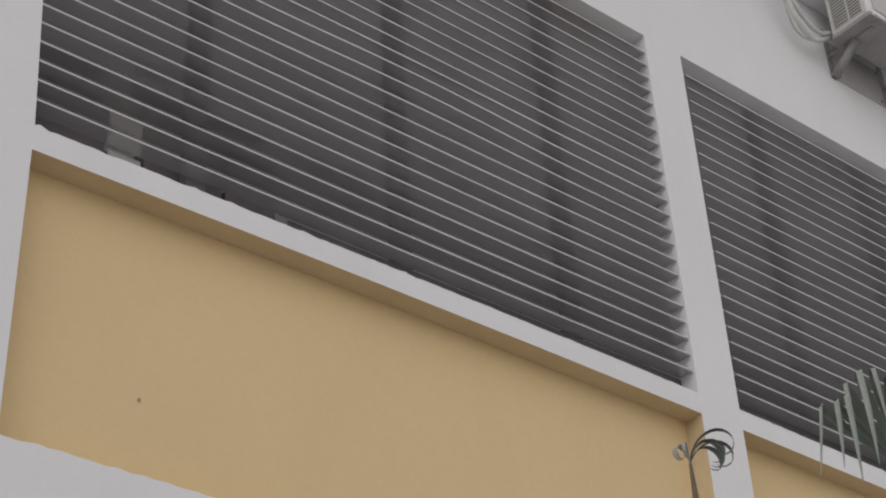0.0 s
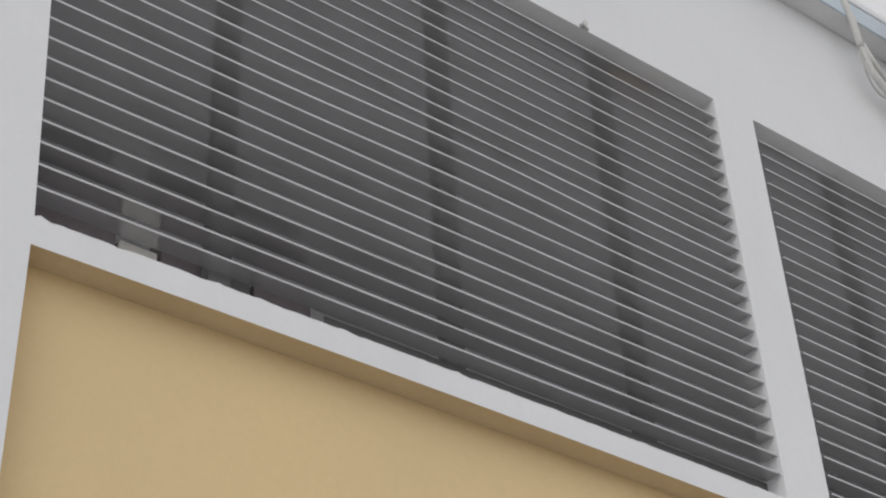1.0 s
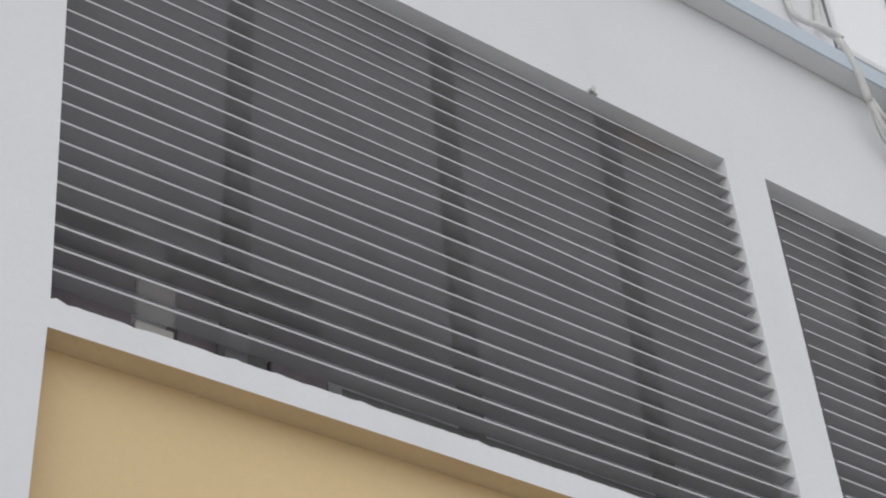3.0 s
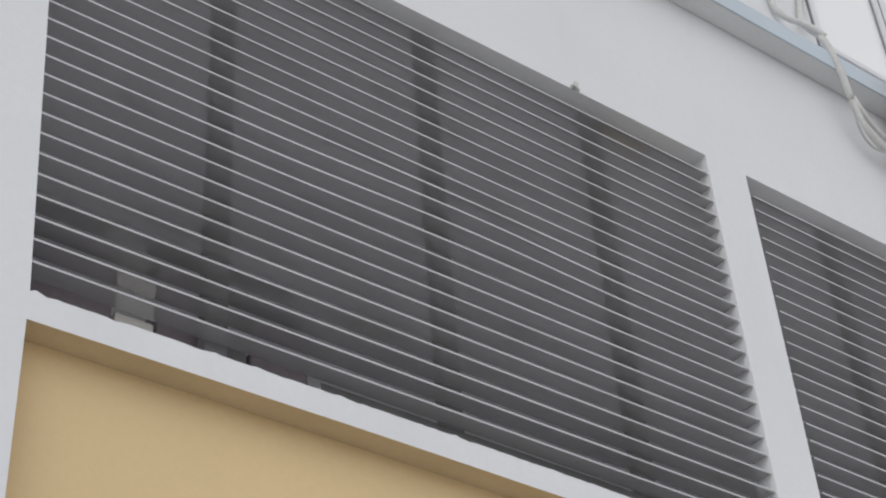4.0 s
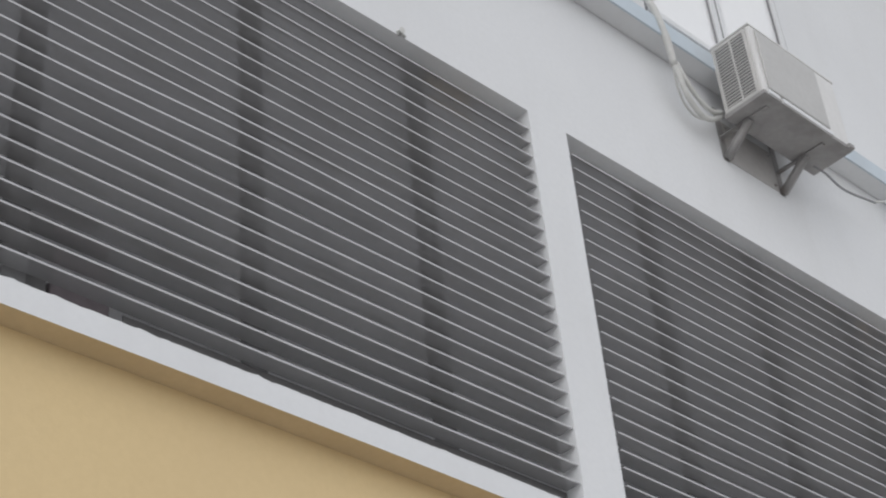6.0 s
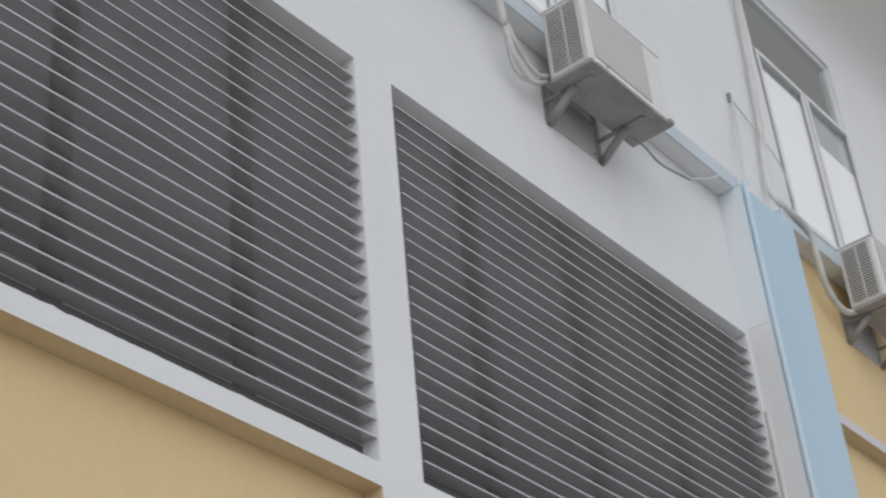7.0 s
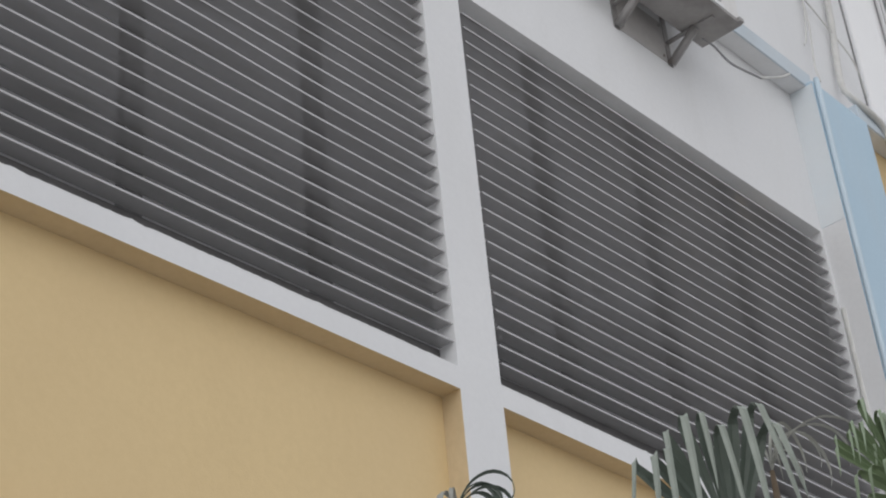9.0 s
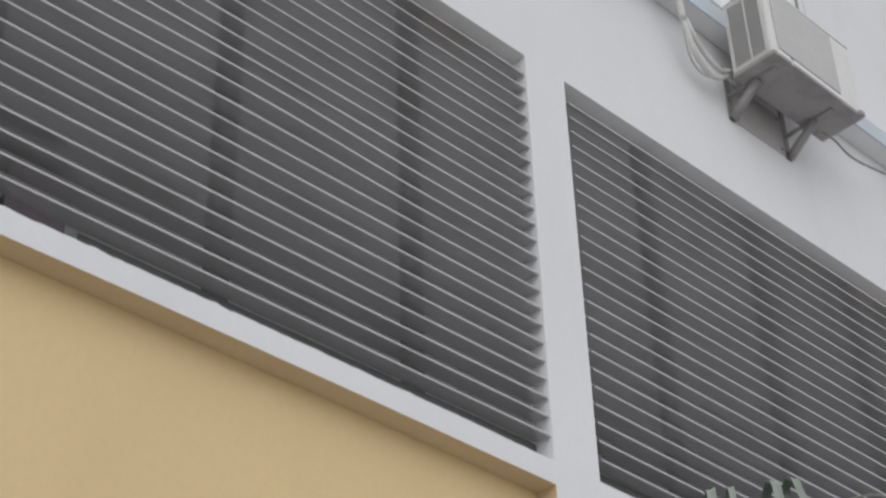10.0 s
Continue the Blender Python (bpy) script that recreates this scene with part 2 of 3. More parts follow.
def pierced_wall(x0, x1, z0, z1, holes, cuts_x, cuts_z, paint):
    """A wall of thickness THICK whose front is y = 0. holes: x0, x1, z0, z1, reveal paint. paint(x, z) gives the front's paint."""
    xs = sorted({x0, x1, *cuts_x, *(h[0] for h in holes), *(h[1] for h in holes)})
    zs = sorted({z0, z1, *cuts_z, *(h[2] for h in holes), *(h[3] for h in holes)})
    fine = []
    for a, b in zip(xs, xs[1:]):
        n = max(1, round((b - a) / 0.022)) if -0.02 < a < 8 else max(1, round((b - a) / 0.5))
        fine += [a + (b - a) * i / n for i in range(n)]
    xs = [*fine, xs[-1]]
    bm, grid = bmesh.new(), {}

    def vert(i, j, back):
        if (i, j, back) not in grid:
            x, z = xs[i], zs[j]
            inner = any(h[0] + 0.01 < x < h[1] - 0.01 for h in holes)
            if inner and z in (0.0, LOW, BAND):
                bow = (0.013 if z == BAND else 0.009) * math.sin(math.pi * x / X_OPEN[0][1]) if z != LOW and x < X_OPEN[0][1] else 0
                z += bow + wavy(x, z) * (4.0 if z == LOW else 0.25 if z == BAND else 1.0)
            if z < 0.5 and x > X_OPEN[1][0] and x < 8.05 and j > 0 and zs[j] in (0.0, BAND):
                z -= 0.018 * (x - X_OPEN[1][0])     # the eastern sill falls away
            if x == X_OPEN[0][0] and 0.0 <= z <= TOP:
                x -= 0.047 * z              # the western jamb leans
            grid[i, j, back] = bm.verts.new((x, THICK if back else 0.0, z))
        return grid[i, j, back]

    def hole(i, j):
        if not (0 <= i < len(xs) - 1 and 0 <= j < len(zs) - 1):
            return ("edge",)
        x, z = (xs[i] + xs[i + 1]) / 2, (zs[j] + zs[j + 1]) / 2
        return next((h for h in holes if h[0] < x < h[1] and h[2] < z < h[3]), None)

    for i in range(len(xs) - 1):
        for j in range(len(zs) - 1):
            if hole(i, j):
                continue
            for back in (0, 1):
                q = [vert(i, j, back), vert(i + 1, j, back), vert(i + 1, j + 1, back), vert(i, j + 1, back)]
                f = bm.faces.new(q)
                f.material_index = paint((xs[i] + xs[i + 1]) / 2, (zs[j] + zs[j + 1]) / 2)
            for di, dj, a, b in ((-1, 0, (i, j), (i, j + 1)), (1, 0, (i + 1, j), (i + 1, j + 1)), (0, -1, (i, j), (i + 1, j)), (0, 1, (i, j + 1), (i + 1, j + 1))):
                h = hole(i + di, j + dj)
                if h:
                    f = bm.faces.new((vert(*a, 0), vert(*b, 0), vert(*b, 1), vert(*a, 1)))
                    f.material_index = h[4] if len(h) > 1 else 0
    return bm


holes = [(a, b, 0.0, TOP, 0) for a, b in X_OPEN] + [(a, b, LOW, BAND, 3) for a, b in X_OPEN]
holes += [(a, b, WIN_Z[0] + up, WIN_Z[1] + up, 0) for a, b, up in WINDOWS]
holes += [(8.94, 26.0, -1.395, 2.27, 3)]
cuts = [-6.0 + 0.5 * i for i in range(12)]


def paint(x, z):
    if x < 8.93 or z > 3.95:
        return 0
    return 2 if 2.2 < z < 2.36 else 1


front = pierced_wall(-7.0, 26.0, -SILL - 0.1, EAVE, holes, [*cuts, 8.4, 8.94], [2.27, 2.36, 3.95], paint)
setting("wall_north", front, [WHITE, YELLOW, LILAC, REVEAL], "white plastered facade with louvred openings and recessed yellow panels", "wall")
for n, (a, b) in enumerate((*X_OPEN, (8.94, 26.0))):
    top = BAND if n < 2 else 2.27
    setting(f"panel_wall_{n + 1}", box(a - 0.05, b + 0.05, THICK + 0.001, THICK + 0.1, LOW - 0.05, top + 0.05), YELLOW,
            "recessed wall panel painted warm yellow", "wall panel")
setting("pilaster", box(PIL[0], PIL[1], -0.20, -0.003, -SILL, LEDGE[0] + 0.02, 0.008), BLUE, "light blue painted pilaster standing proud of the facade", "pilaster")
setting("pilaster_side_1", box(PIL[0] - 0.004, PIL[0] - 0.001, -0.1975, -0.001, -SILL, TOP + 0.03), WHITE, "white painted side of the blue pilaster beside the louvres", "wall")
setting("pilaster_side_2", box(PIL[0] - 0.004, PIL[0] - 0.001, -0.1975, -0.001, TOP + 0.033, LEDGE[0] - 0.008), PALE_WASH, "thinly painted pale blue side of the pilaster", "wall")
for n, (a, b, up) in enumerate(((-7.0, PIL[0] + 0.10, 0.0), (PIL[1] + 0.002, 26.0, 0.09))):
    setting(f"ledge_{n + 1}", box(a, b, -LEDGE_OUT, -0.002, LEDGE[0] + up, LEDGE[1] + up, 0.006), [PALE_BLUE], "faded pale blue concrete ledge under the upper windows", "ledge")
    setting(f"ledge_soffit_{n + 1}", box(a, b, -LEDGE_OUT + 0.012, -0.003, LEDGE[0] + up - 0.005, LEDGE[0] + up - 0.001), WHITE, "white painted underside of the ledge", "ledge")
cove = bmesh.new()
arc = [(0.002 - 0.42 * (1 - math.cos(a)), EAVE - 0.42 + 0.42 * math.sin(a)) for a in (math.pi / 2 * k / 24 for k in range(25))] + [(0.03, EAVE), (0.03, EAVE - 0.42)]
ends = [[cove.verts.new((x, y, z)) for y, z in arc] for x in (-7.0, 26.0)]
for k in range(len(arc)):
    cove.faces.new((ends[0][k], ends[1][k], ends[1][(k + 1) % len(arc)], ends[0][(k + 1) % len(arc)]))
for ring in ends:
    cove.faces.new(ring)
setting("cove", cove, SOFFIT, "white plastered cove between the facade and the eaves", "cove")
setting("eave_soffit", box(-8.0, 27.0, -1.0, 3.2, EAVE + 0.001, EAVE + 0.16, 0.01), SOFFIT, "white painted roof overhang seen from below", "eaves")
setting("roof", box(-8.2, 27.2, -1.06, 3.4, EAVE + 0.165, EAVE + 0.3, 0.02), WHITE, "flat concrete roof slab edge", "roof")

# rooms behind the openings; gaps made up in their unseen far walls brighten them with daylight: the lower half below,
# the middle above
for n, (x0, x1, y1, z0, z1) in enumerate(((-0.5, 8.6, 3.0, -0.9, 2.75), (4.5, 24.0, 2.2, 3.9, 7.6))):
    bm = bmesh.new()
    add_box(bm, x0, x1, THICK + 0.11, y1, z0 - 0.1, z0)
    add_box(bm, x0, x1, THICK + 0.002, y1, z1, z1 + 0.02)
    add_box(bm, x0, x1, y1, y1 + 0.1, 0.55 if n == 0 else 6.7, z1)
    if n == 1:
        add_box(bm, x0, x1, y1, y1 + 0.1, z0, 4.8)
    add_box(bm, x0 - 0.1, x0, THICK + 0.002, y1, z0, z1)
    add_box(bm, x1, x1 + 0.1, THICK + 0.002, y1, z0, z1)
    setting(f"room_wall_{n + 1}", bm, ROOM if n == 0 else ROOM_UP, "plain plastered room shell behind the openings", "room")
for n, (a, b) in enumerate(X_OPEN):
    setting(f"inner_sill_{n + 1}", box(a - 0.1, b + 0.1, THICK + 0.002, 0.6, -0.12, -0.03), ROOM, "rough inner sill behind the louvres", "sill")
    # added strip: hides the post feet, its colour stands in for the dim gap
    setting(f"sill_upstand_{n + 1}", box(1.28 if n == 0 else a - 0.1, b + 0.1, 0.1055, 0.1085, -0.028, 0.128), GAP_GREY, "dark strip added to fill the dim gap below the lowest slat", "sill")

ground_bm = bmesh.new()
vs = [ground_bm.verts.new(p) for p in ((-900, -900, 0), (900, -900, 0), (900, 900, 0), (-900, 900, 0))]
ground_bm.faces.new(vs)
tagged(part("ground", ground_bm, EARTH), "grey paved yard below the facade", "ground", kind="structure")


# ---- louvres ----
def bowed_slat(x0, x1, a, b, rise):
    """A slat, lip and blade, that is bent upwards by rise between a and b."""
    bm = bmesh.new()
    profile = ((0.010, -0.006), (0.016, -0.006), (0.016, -0.002), (0.104, -0.002), (0.104, 0.004), (0.016, 0.004), (0.016, 0.005), (0.010, 0.005))
    rings = []
    for i in range(41):
        x = x0 + (x1 - x0) * i / 40
        up = rise * math.sin(math.pi * min(max((x - a) / (b - a), 0), 1)) ** 2
        rings.append([bm.verts.new((x, y, z + up)) for y, z in profile])
    for p, q in zip(rings, rings[1:]):
        for j in range(8):
            bm.faces.new((p[j], p[(j + 1) % 8], q[(j + 1) % 8], q[j]))
    bm.faces.new(rings[0])
    bm.faces.new(rings[-1])
    return bm


PITCH, SLATS, SLAT_Z = 0.1015, 23, 0.136
for n, (a, b) in enumerate(X_OPEN):
    screen = thing("louvre_screen", pose(a, 0, SILL), "horizontal grey metal louvre slats filling the wall opening", "louvre", "louvre screens")
    w = b - a
    bm = bmesh.new()
    lean = -0.14 if n == 0 else 0.035      # the eastern slats stop short of the jamb
    add_box(bm, 0.003 + lean, w - 0.004, 0.010, 0.016, -0.006, 0.005, 0.002)
    add_box(bm, 0.003 + lean, w - 0.004, 0.016, 0.104, -0.002, 0.004)
    bent = {9: 0.014, 10: 0.024, 11: 0.024, 12: 0.008} if n == 0 else {}
    first = None
    for k in range(SLATS):
        tilt = 0.5 * noise.noise(Vector((k * 3.1, n * 7.7, 0)))
        sag = 0.006 + 0.008 * min(1, k / 13) if n == 0 else 0       # the western ends sit a little high
        fall = 0.068 * max(0, 1 - k / 17) if n == 1 else 0    # the lower eastern slats follow their falling sill
        place = pose(0, 0, SLAT_Z + k * PITCH + sag + 0.002 * noise.noise(Vector((k * 5.3, n, 4))), tilt, 0.03 * tilt + math.degrees((sag + fall) / w), 0)
        if first is None:
            first = part("slat", bm, SLAT, screen, place=place)
        elif k in bent:
            part("slat", bowed_slat(0.003 + lean, w - 0.004, 0.9, 3.2, bent[k]), SLAT, screen, "grey slat bent upwards in the middle", place)
        else:
            ob = new("slat", first.data)
            ob.parent, ob.matrix_basis = screen, place
    if n == 1:
        part("side_channel", box(0.004, 0.03, 0.045, 0.105, -0.005, TOP - 0.004), STEEL, screen, "dark steel channel beside the jamb")
    for x in (0.81, 1.96, 3.06) if n == 0 else (0.79, 1.85, 2.90):
        part("post", box(x - 0.05, x + 0.05, 0.110, 0.165, -0.02, TOP + 0.05), STEEL, screen, "dark steel upright behind the slats")


# ---- windows ----
def window(n, x0, x1, z0, z1):
    win = thing(f"window_{n}", pose(x0, 0, SILL + z0), "white framed casement window with a transom light above", "window", "upper windows", "structure")
    w, h, f = x1 - x0, z1 - z0, 0.055
    tz = h - 0.86
    bm = bmesh.new()
    for q in ((0, f, 0, h), (w - f, w, 0, h), (f, w - f, 0, f), (f, w - f, h - f, h), (f, w - f, tz - f / 2, tz + f / 2), (w / 2 - f / 2, w / 2 + f / 2, f, tz - f / 2)):
        add_box(bm, q[0], q[1], 0.03, 0.10, q[2], q[3], 0.004)
    part("window_frame", bm, PVC, win, "white frame")
    for k, (a, b) in enumerate(((0.012, w / 2 - 0.008), (w / 2 + 0.008, w - 0.012))):
        sash = bmesh.new()
        s = 0.06
        for q in ((a, a + s, f, tz - f / 2), (b - s, b, f, tz - f / 2), (a + s, b - s, f, f + s), (a + s, b - s, tz - f / 2 - s, tz - f / 2)):
            add_box(sash, q[0] + 0.004, q[1] - 0.004, -0.016, 0.028, q[2] + 0.004, q[3] - 0.004, 0.004)
        sash = part("sash", sash, PVC, win)
        seal = bmesh.new()
        for u in (a - 0.001, b + 0.001):
            add_box(seal, u - 0.004, u + 0.004, -0.012, 0.029, f, tz - f / 2)
        for u in (a + s, b - s):
            add_box(seal, u - 0.003, u + 0.003, 0.002, 0.017, f + s, tz - f / 2 - s)
        part("gasket", seal, CABLE, sash, "thin dark rubber gasket")
        cut = (tz - f) * (0.925 if k == 0 else 0.74)
        part("pane", box(a + s, b - s, 0.018, 0.022, f + s, cut), FROSTED, sash, "pane backed with white film").visible_shadow = False
        g = part("pane", box(a + s, b - s, 0.018, 0.022, cut + 0.002, tz - f / 2 - s), GLASS, sash, "clear glass pane")
        g.visible_shadow = False
    g = part("pane", box(f, w - f, 0.06, 0.064, tz + f / 2, h - f), GLASS, win, "clear glass transom")
    g.visible_shadow = False


for n, (a, b, up) in enumerate(WINDOWS):
    window(n + 1, a, b, WIN_Z[0] + up, WIN_Z[1] + up)


# ---- air conditioners ----
UNIT_W, UNIT_D, UNIT_H = 0.95, 0.32, 0.62


def wall_bracket(x, y_front, z_arm, drop):
    """A triangular steel bracket fixed to the wall: plate, arm and slanting strut."""
    br = thing("wall_bracket", pose(x, 0, SILL + z_arm - drop), "grey steel triangular wall bracket under the outdoor unit", "bracket", "unit brackets")
    part("plate", box(-0.028, 0.028, -0.007, -0.001, 0.0, drop + 0.25), BRACKET, br)
    part("arm", box(-0.018, 0.018, y_front, -0.008, drop - 0.012, drop, 0.002), BRACKET, br)
    part("strut", add_tube(bmesh.new(), [(0, -0.012, 0.012), (0, 0.62 * y_front, drop - 0.013)], 0.034, 4), BRACKET, br)


def outdoor_unit(x, y, z):
    ac = thing("air_conditioner", pose(x, y, SILL + z), "dusty pale outdoor air conditioning unit with grilled side", "air conditioner", "outdoor units")
    w, d, h = UNIT_W, UNIT_D, UNIT_H
    part("casing", box(0.012, w, -d, 0, 0.03, h, 0.018), CASE, ac)
    part("base", box(-0.006, w + 0.004, -d - 0.004, 0.004, 0.0, 0.034, 0.006), TRAY, ac, "grey steel base pan")
    part("front_cover", box(0.055, 0.715, -d - 0.016, -d + 0.004, 0.062, h - 0.03, 0.012), PANEL, ac, "plain grey front cover")
    part("top_lid", box(0.0, w + 0.004, -d - 0.004, 0.004, h - 0.004, h + 0.012, 0.006), CASE, ac)
    part("slot_backing", box(0.006, 0.013, -d + 0.05, -0.025, 0.06, h - 0.04), DARK, ac, "dark slots behind the side grille")
    bm = bmesh.new()
    for y0, y1 in ((-d + 0.03, -d + 0.055), (-0.03, -0.006), (-d / 2 - 0.003, -d / 2 + 0.009)):
        add_box(bm, -0.004, 0.012, y0, y1, 0.045, h - 0.03, 0.002)
    for z0, z1 in ((0.035, 0.062), (h - 0.045, h - 0.02)):
        add_box(bm, -0.003, 0.011, -d + 0.031, -0.007, z0, z1, 0.002)
    for k in range(20):
        zz = 0.075 + k * (h - 0.135) / 19
        add_box(bm, -0.002, 0.009, -d + 0.05, -0.025, zz - 0.0046, zz + 0.0046)
    part("side_grille", bm, GRILLE, ac, "louvred side grille")
    part("lug", box(w - 0.06, w - 0.01, -d - 0.03, -d - 0.005, -0.004, 0.03, 0.004), TRAY, ac)
    for x0, x1 in ((0.03, 0.145), (0.18, 0.72)):
        part("lip", box(x0, x1, -d - 0.020, -d - 0.003, 0.006, 0.040, 0.003), WHITE, ac, "white lip along the base")
    for bx in (0.115, 0.715):
        wall_bracket(x + bx, y - d + 0.07, z - 0.001, 0.20)


def dark_wall_sheet(x, z):
    """An assumed grey sheet that darkens the wall between the two brackets of a unit, with its four fixings."""
    plate = thing("dark_wall_sheet", pose(x + 0.115, 0, SILL + z - 0.19), "dull grey sheet added to darken the wall below the outdoor unit", "mounting plate", "unit mounting plates")
    part("sheet", box(0.030, 0.570, -0.006, -0.001, 0.0, 0.34, 0.002), SHEET_GREY, plate)
    for bx in (0.07, 0.53):
        for bz in (0.04, 0.30):
            part("bolt", add_tube(bmesh.new(), [(bx, -0.005, bz), (bx, -0.014, bz)], 0.011, 6), BRACKET, plate)


UNITS = ((5.635, -0.14, 3.325), (9.84, -0.14, 3.41))
for u in UNITS:
    outdoor_unit(*u)
    dark_wall_sheet(u[0], u[2])


# ---- pipes and cables ----
def run(name, points, radius, mat, label, category, lump=0.0, steps=6):
    """A hanging pipe or cable as one thing, given in facade coordinates."""
    ob = part(name, tube(points, radius, 10, steps, lump), mat, place=BASE)
    return tagged(ob, label, category)


run("lagged_pipe", [(5.20, -0.03, 4.95), (5.08, -0.03, 4.5), (5.02, -0.05, 4.22), (5.04, -0.14, 4.02), (5.10, -0.16, 3.78), (5.17, -0.14, 3.53)], 0.024, LAGGING, "white wrapped refrigerant pipe hanging down to the outdoor unit", "pipe", 0.25)
run("lagged_pipe", [(4.78, -0.03, 4.9), (4.76, -0.03, 4.32), (4.82, -0.05, 4.18), (4.96, -0.12, 4.10), (5.05, -0.16, 4.02)], 0.022, LAGGING,
    "white wrapped refrigerant pipe along the upper wall", "pipe", 0.2)
for pts, rad in (([(5.165, -0.14, 3.56), (5.20, -0.14, 3.44), (5.265, -0.13, 3.31), (5.40, -0.11, 3.255), (5.52, -0.10, 3.29), (5.67, -0.09, 3.40)], 0.019),
                 ([(5.18, -0.15, 3.55), (5.245, -0.15, 3.44), (5.37, -0.14, 3.345), (5.52, -0.12, 3.345), (5.67, -0.10, 3.43)], 0.017),
                 ([(5.165, -0.13, 3.54), (5.215, -0.10, 3.40), (5.31, -0.07, 3.31), (5.45, -0.06, 3.29), (5.66, -0.08, 3.38)], 0.008)):
    run("drain_hose", pts, rad, LAGGING, "thin pale hose looping down to the outdoor unit", "hose", 0.2)
run("lagged_pipe", [(9.40, -0.05, 8.1), (9.25, -0.05, 6.6), (9.16, -0.05, 5.67), (9.08, -0.05, 5.0), (8.93, -0.06, 4.3), (8.86, -0.13, 4.06), (9.02, -0.17, 3.98), (9.27, -0.17, 3.92),
                    (9.36, -0.15, 3.70), (9.47, -0.12, 3.52), (9.62, -0.11, 3.42), (9.80, -0.12, 3.40), (9.98, -0.18, 3.48)], 0.028, LAGGING, "white wrapped pipe running down the upper wall to the unit", "pipe", 0.15)
run("cable", [(6.50, -0.2, 3.327), (6.64, -0.2, 3.33), (6.92, -0.16, 3.35), (7.36, -0.14, 3.46)], 0.008, CABLE, "thin dark cable sagging under the ledge", "cable")
run("cable", [(7.34, -0.14, 3.455), (7.72, -0.14, 3.66), (7.94, -0.14, 3.84), (8.02, -0.135, 3.90)], 0.009, LAGGING, "thin pale cable joined to a dark one under the ledge", "cable")
for pts in ([(8.665, -0.03, 5.05), (8.60, -0.045, 4.8), (8.50, -0.05, 4.5), (8.44, -0.05, 4.40)], [(8.665, -0.03, 5.05), (8.63, -0.045, 4.7), (8.47, -0.08, 4.2), (8.36, -0.14, 3.94)],
            [(8.665, -0.03, 5.05), (8.97, -0.04, 4.9), (9.2, -0.1, 4.6), (9.4, -0.05, 4.35)]):
    run("cable", pts, 0.007, LAGGING, "thin pale cable hanging from a wall hook", "cable")
hook = box(-0.014, 0.014, -0.034, -0.001, -0.02, 0.07, 0.006)
tagged(part("cable_hook", hook, CABLE, place=pose(8.665, 0, SILL + 5.05)), "small grey cable hook on the upper wall", "hook")
run("wall_pipe", [(8.10, -0.222, 3.79), (8.083, -0.222, 2.0), (8.075, -0.222, 0.0), (8.075, -0.222, -SILL + 0.01)], 0.022, BLUE_PIPE, "blue painted pipe running up the pilaster corner", "pipe")
run("conduit", [(8.062, -0.02, 1.86), (8.06, -0.02, 0.5), (8.06, -0.02, -1.0), (8.06, -0.02, -SILL + 0.01)], 0.018, LAGGING, "white conduit beside the louvres", "conduit")
stub = add_tube(bmesh.new(), [(0, 0.004, 0), (0, -0.02, 0.0), (0, -0.032, -0.002)], lambda t: 0.017 + 0.005 * math.sin(9 * t), 12)
add_tube(stub, [(0.006, -0.01, 0.0), (0.035, -0.015, -0.022)], 0.009, 8)
tagged(part("pipe_stub", stub, LAGGING, place=pose(2.835, 0, SILL + 2.515)), "small pale pipe stub above the louvres", "pipe stub")

nail = add_tube(bmesh.new(), [(0, 0.01, 0), (0, -0.004, 0)], 0.004, 8)
add_tube(nail, [(0, -0.004, 0), (0, -0.007, 0)], 0.007, 8)
tagged(part("nail", nail, CABLE, place=pose(0.60, THICK, SILL - 1.01)), "small grey nail head in the yellow panel", "nail")

# things stored on the inner sill
for kind, x, w, h, mat, label in (("crate", 0.21, 0.36, 0.27, CRATE, "dusky plum crate on the inner sill"), ("carton", 0.485, 0.165, 0.215, CARTON, "pale carton on the inner sill"),
                                  ("bin", 0.69, 0.22, 0.31, CRATE, "dark plum bin on the inner sill"), ("carton", 0.895, 0.17, 0.27, GAP_GREY, "dusty grey carton on the inner sill"),
                                  ("crate", 1.13, 0.27, 0.25, CRATE, "low dark crate on the inner sill")):
    tagged(part(kind, box(-w / 2, w / 2, 0, 0.16, 0, h, 0.012), mat, place=pose(x, 0.176, SILL - 0.029)), label, kind)
# made-up blocks; their beige stands in for pale reflections at the upper right slats
for x in (3.44, 7.32):
    tagged(part("duct", box(-0.16, 0.16, 0, 0.22, 0, 0.72, 0.01), BEIGE, place=pose(x, 0.24, SILL + 2.03)), "beige block added for the pale reflected patch between the slats", "duct")


# ---- palms in front of the facade ----
def strip(bm, path, side, widths, fold, under_from=99):
    """A narrow folded blade along a path: two faces wide, its midrib sunk by fold."""
    rows = []
    for p, w, face in zip(path, widths, fold):
        rows.append((bm.verts.new(p - side * w + face * w * 0.45), bm.verts.new(p), bm.verts.new(p + side * w + face * w * 0.45)))
    for i, (a, b) in enumerate(zip(rows, rows[1:])):
        for j in (0, 1):
            bm.faces.new((a[j], a[j + 1], b[j + 1], b[j])).material_index = int(i >= under_from)


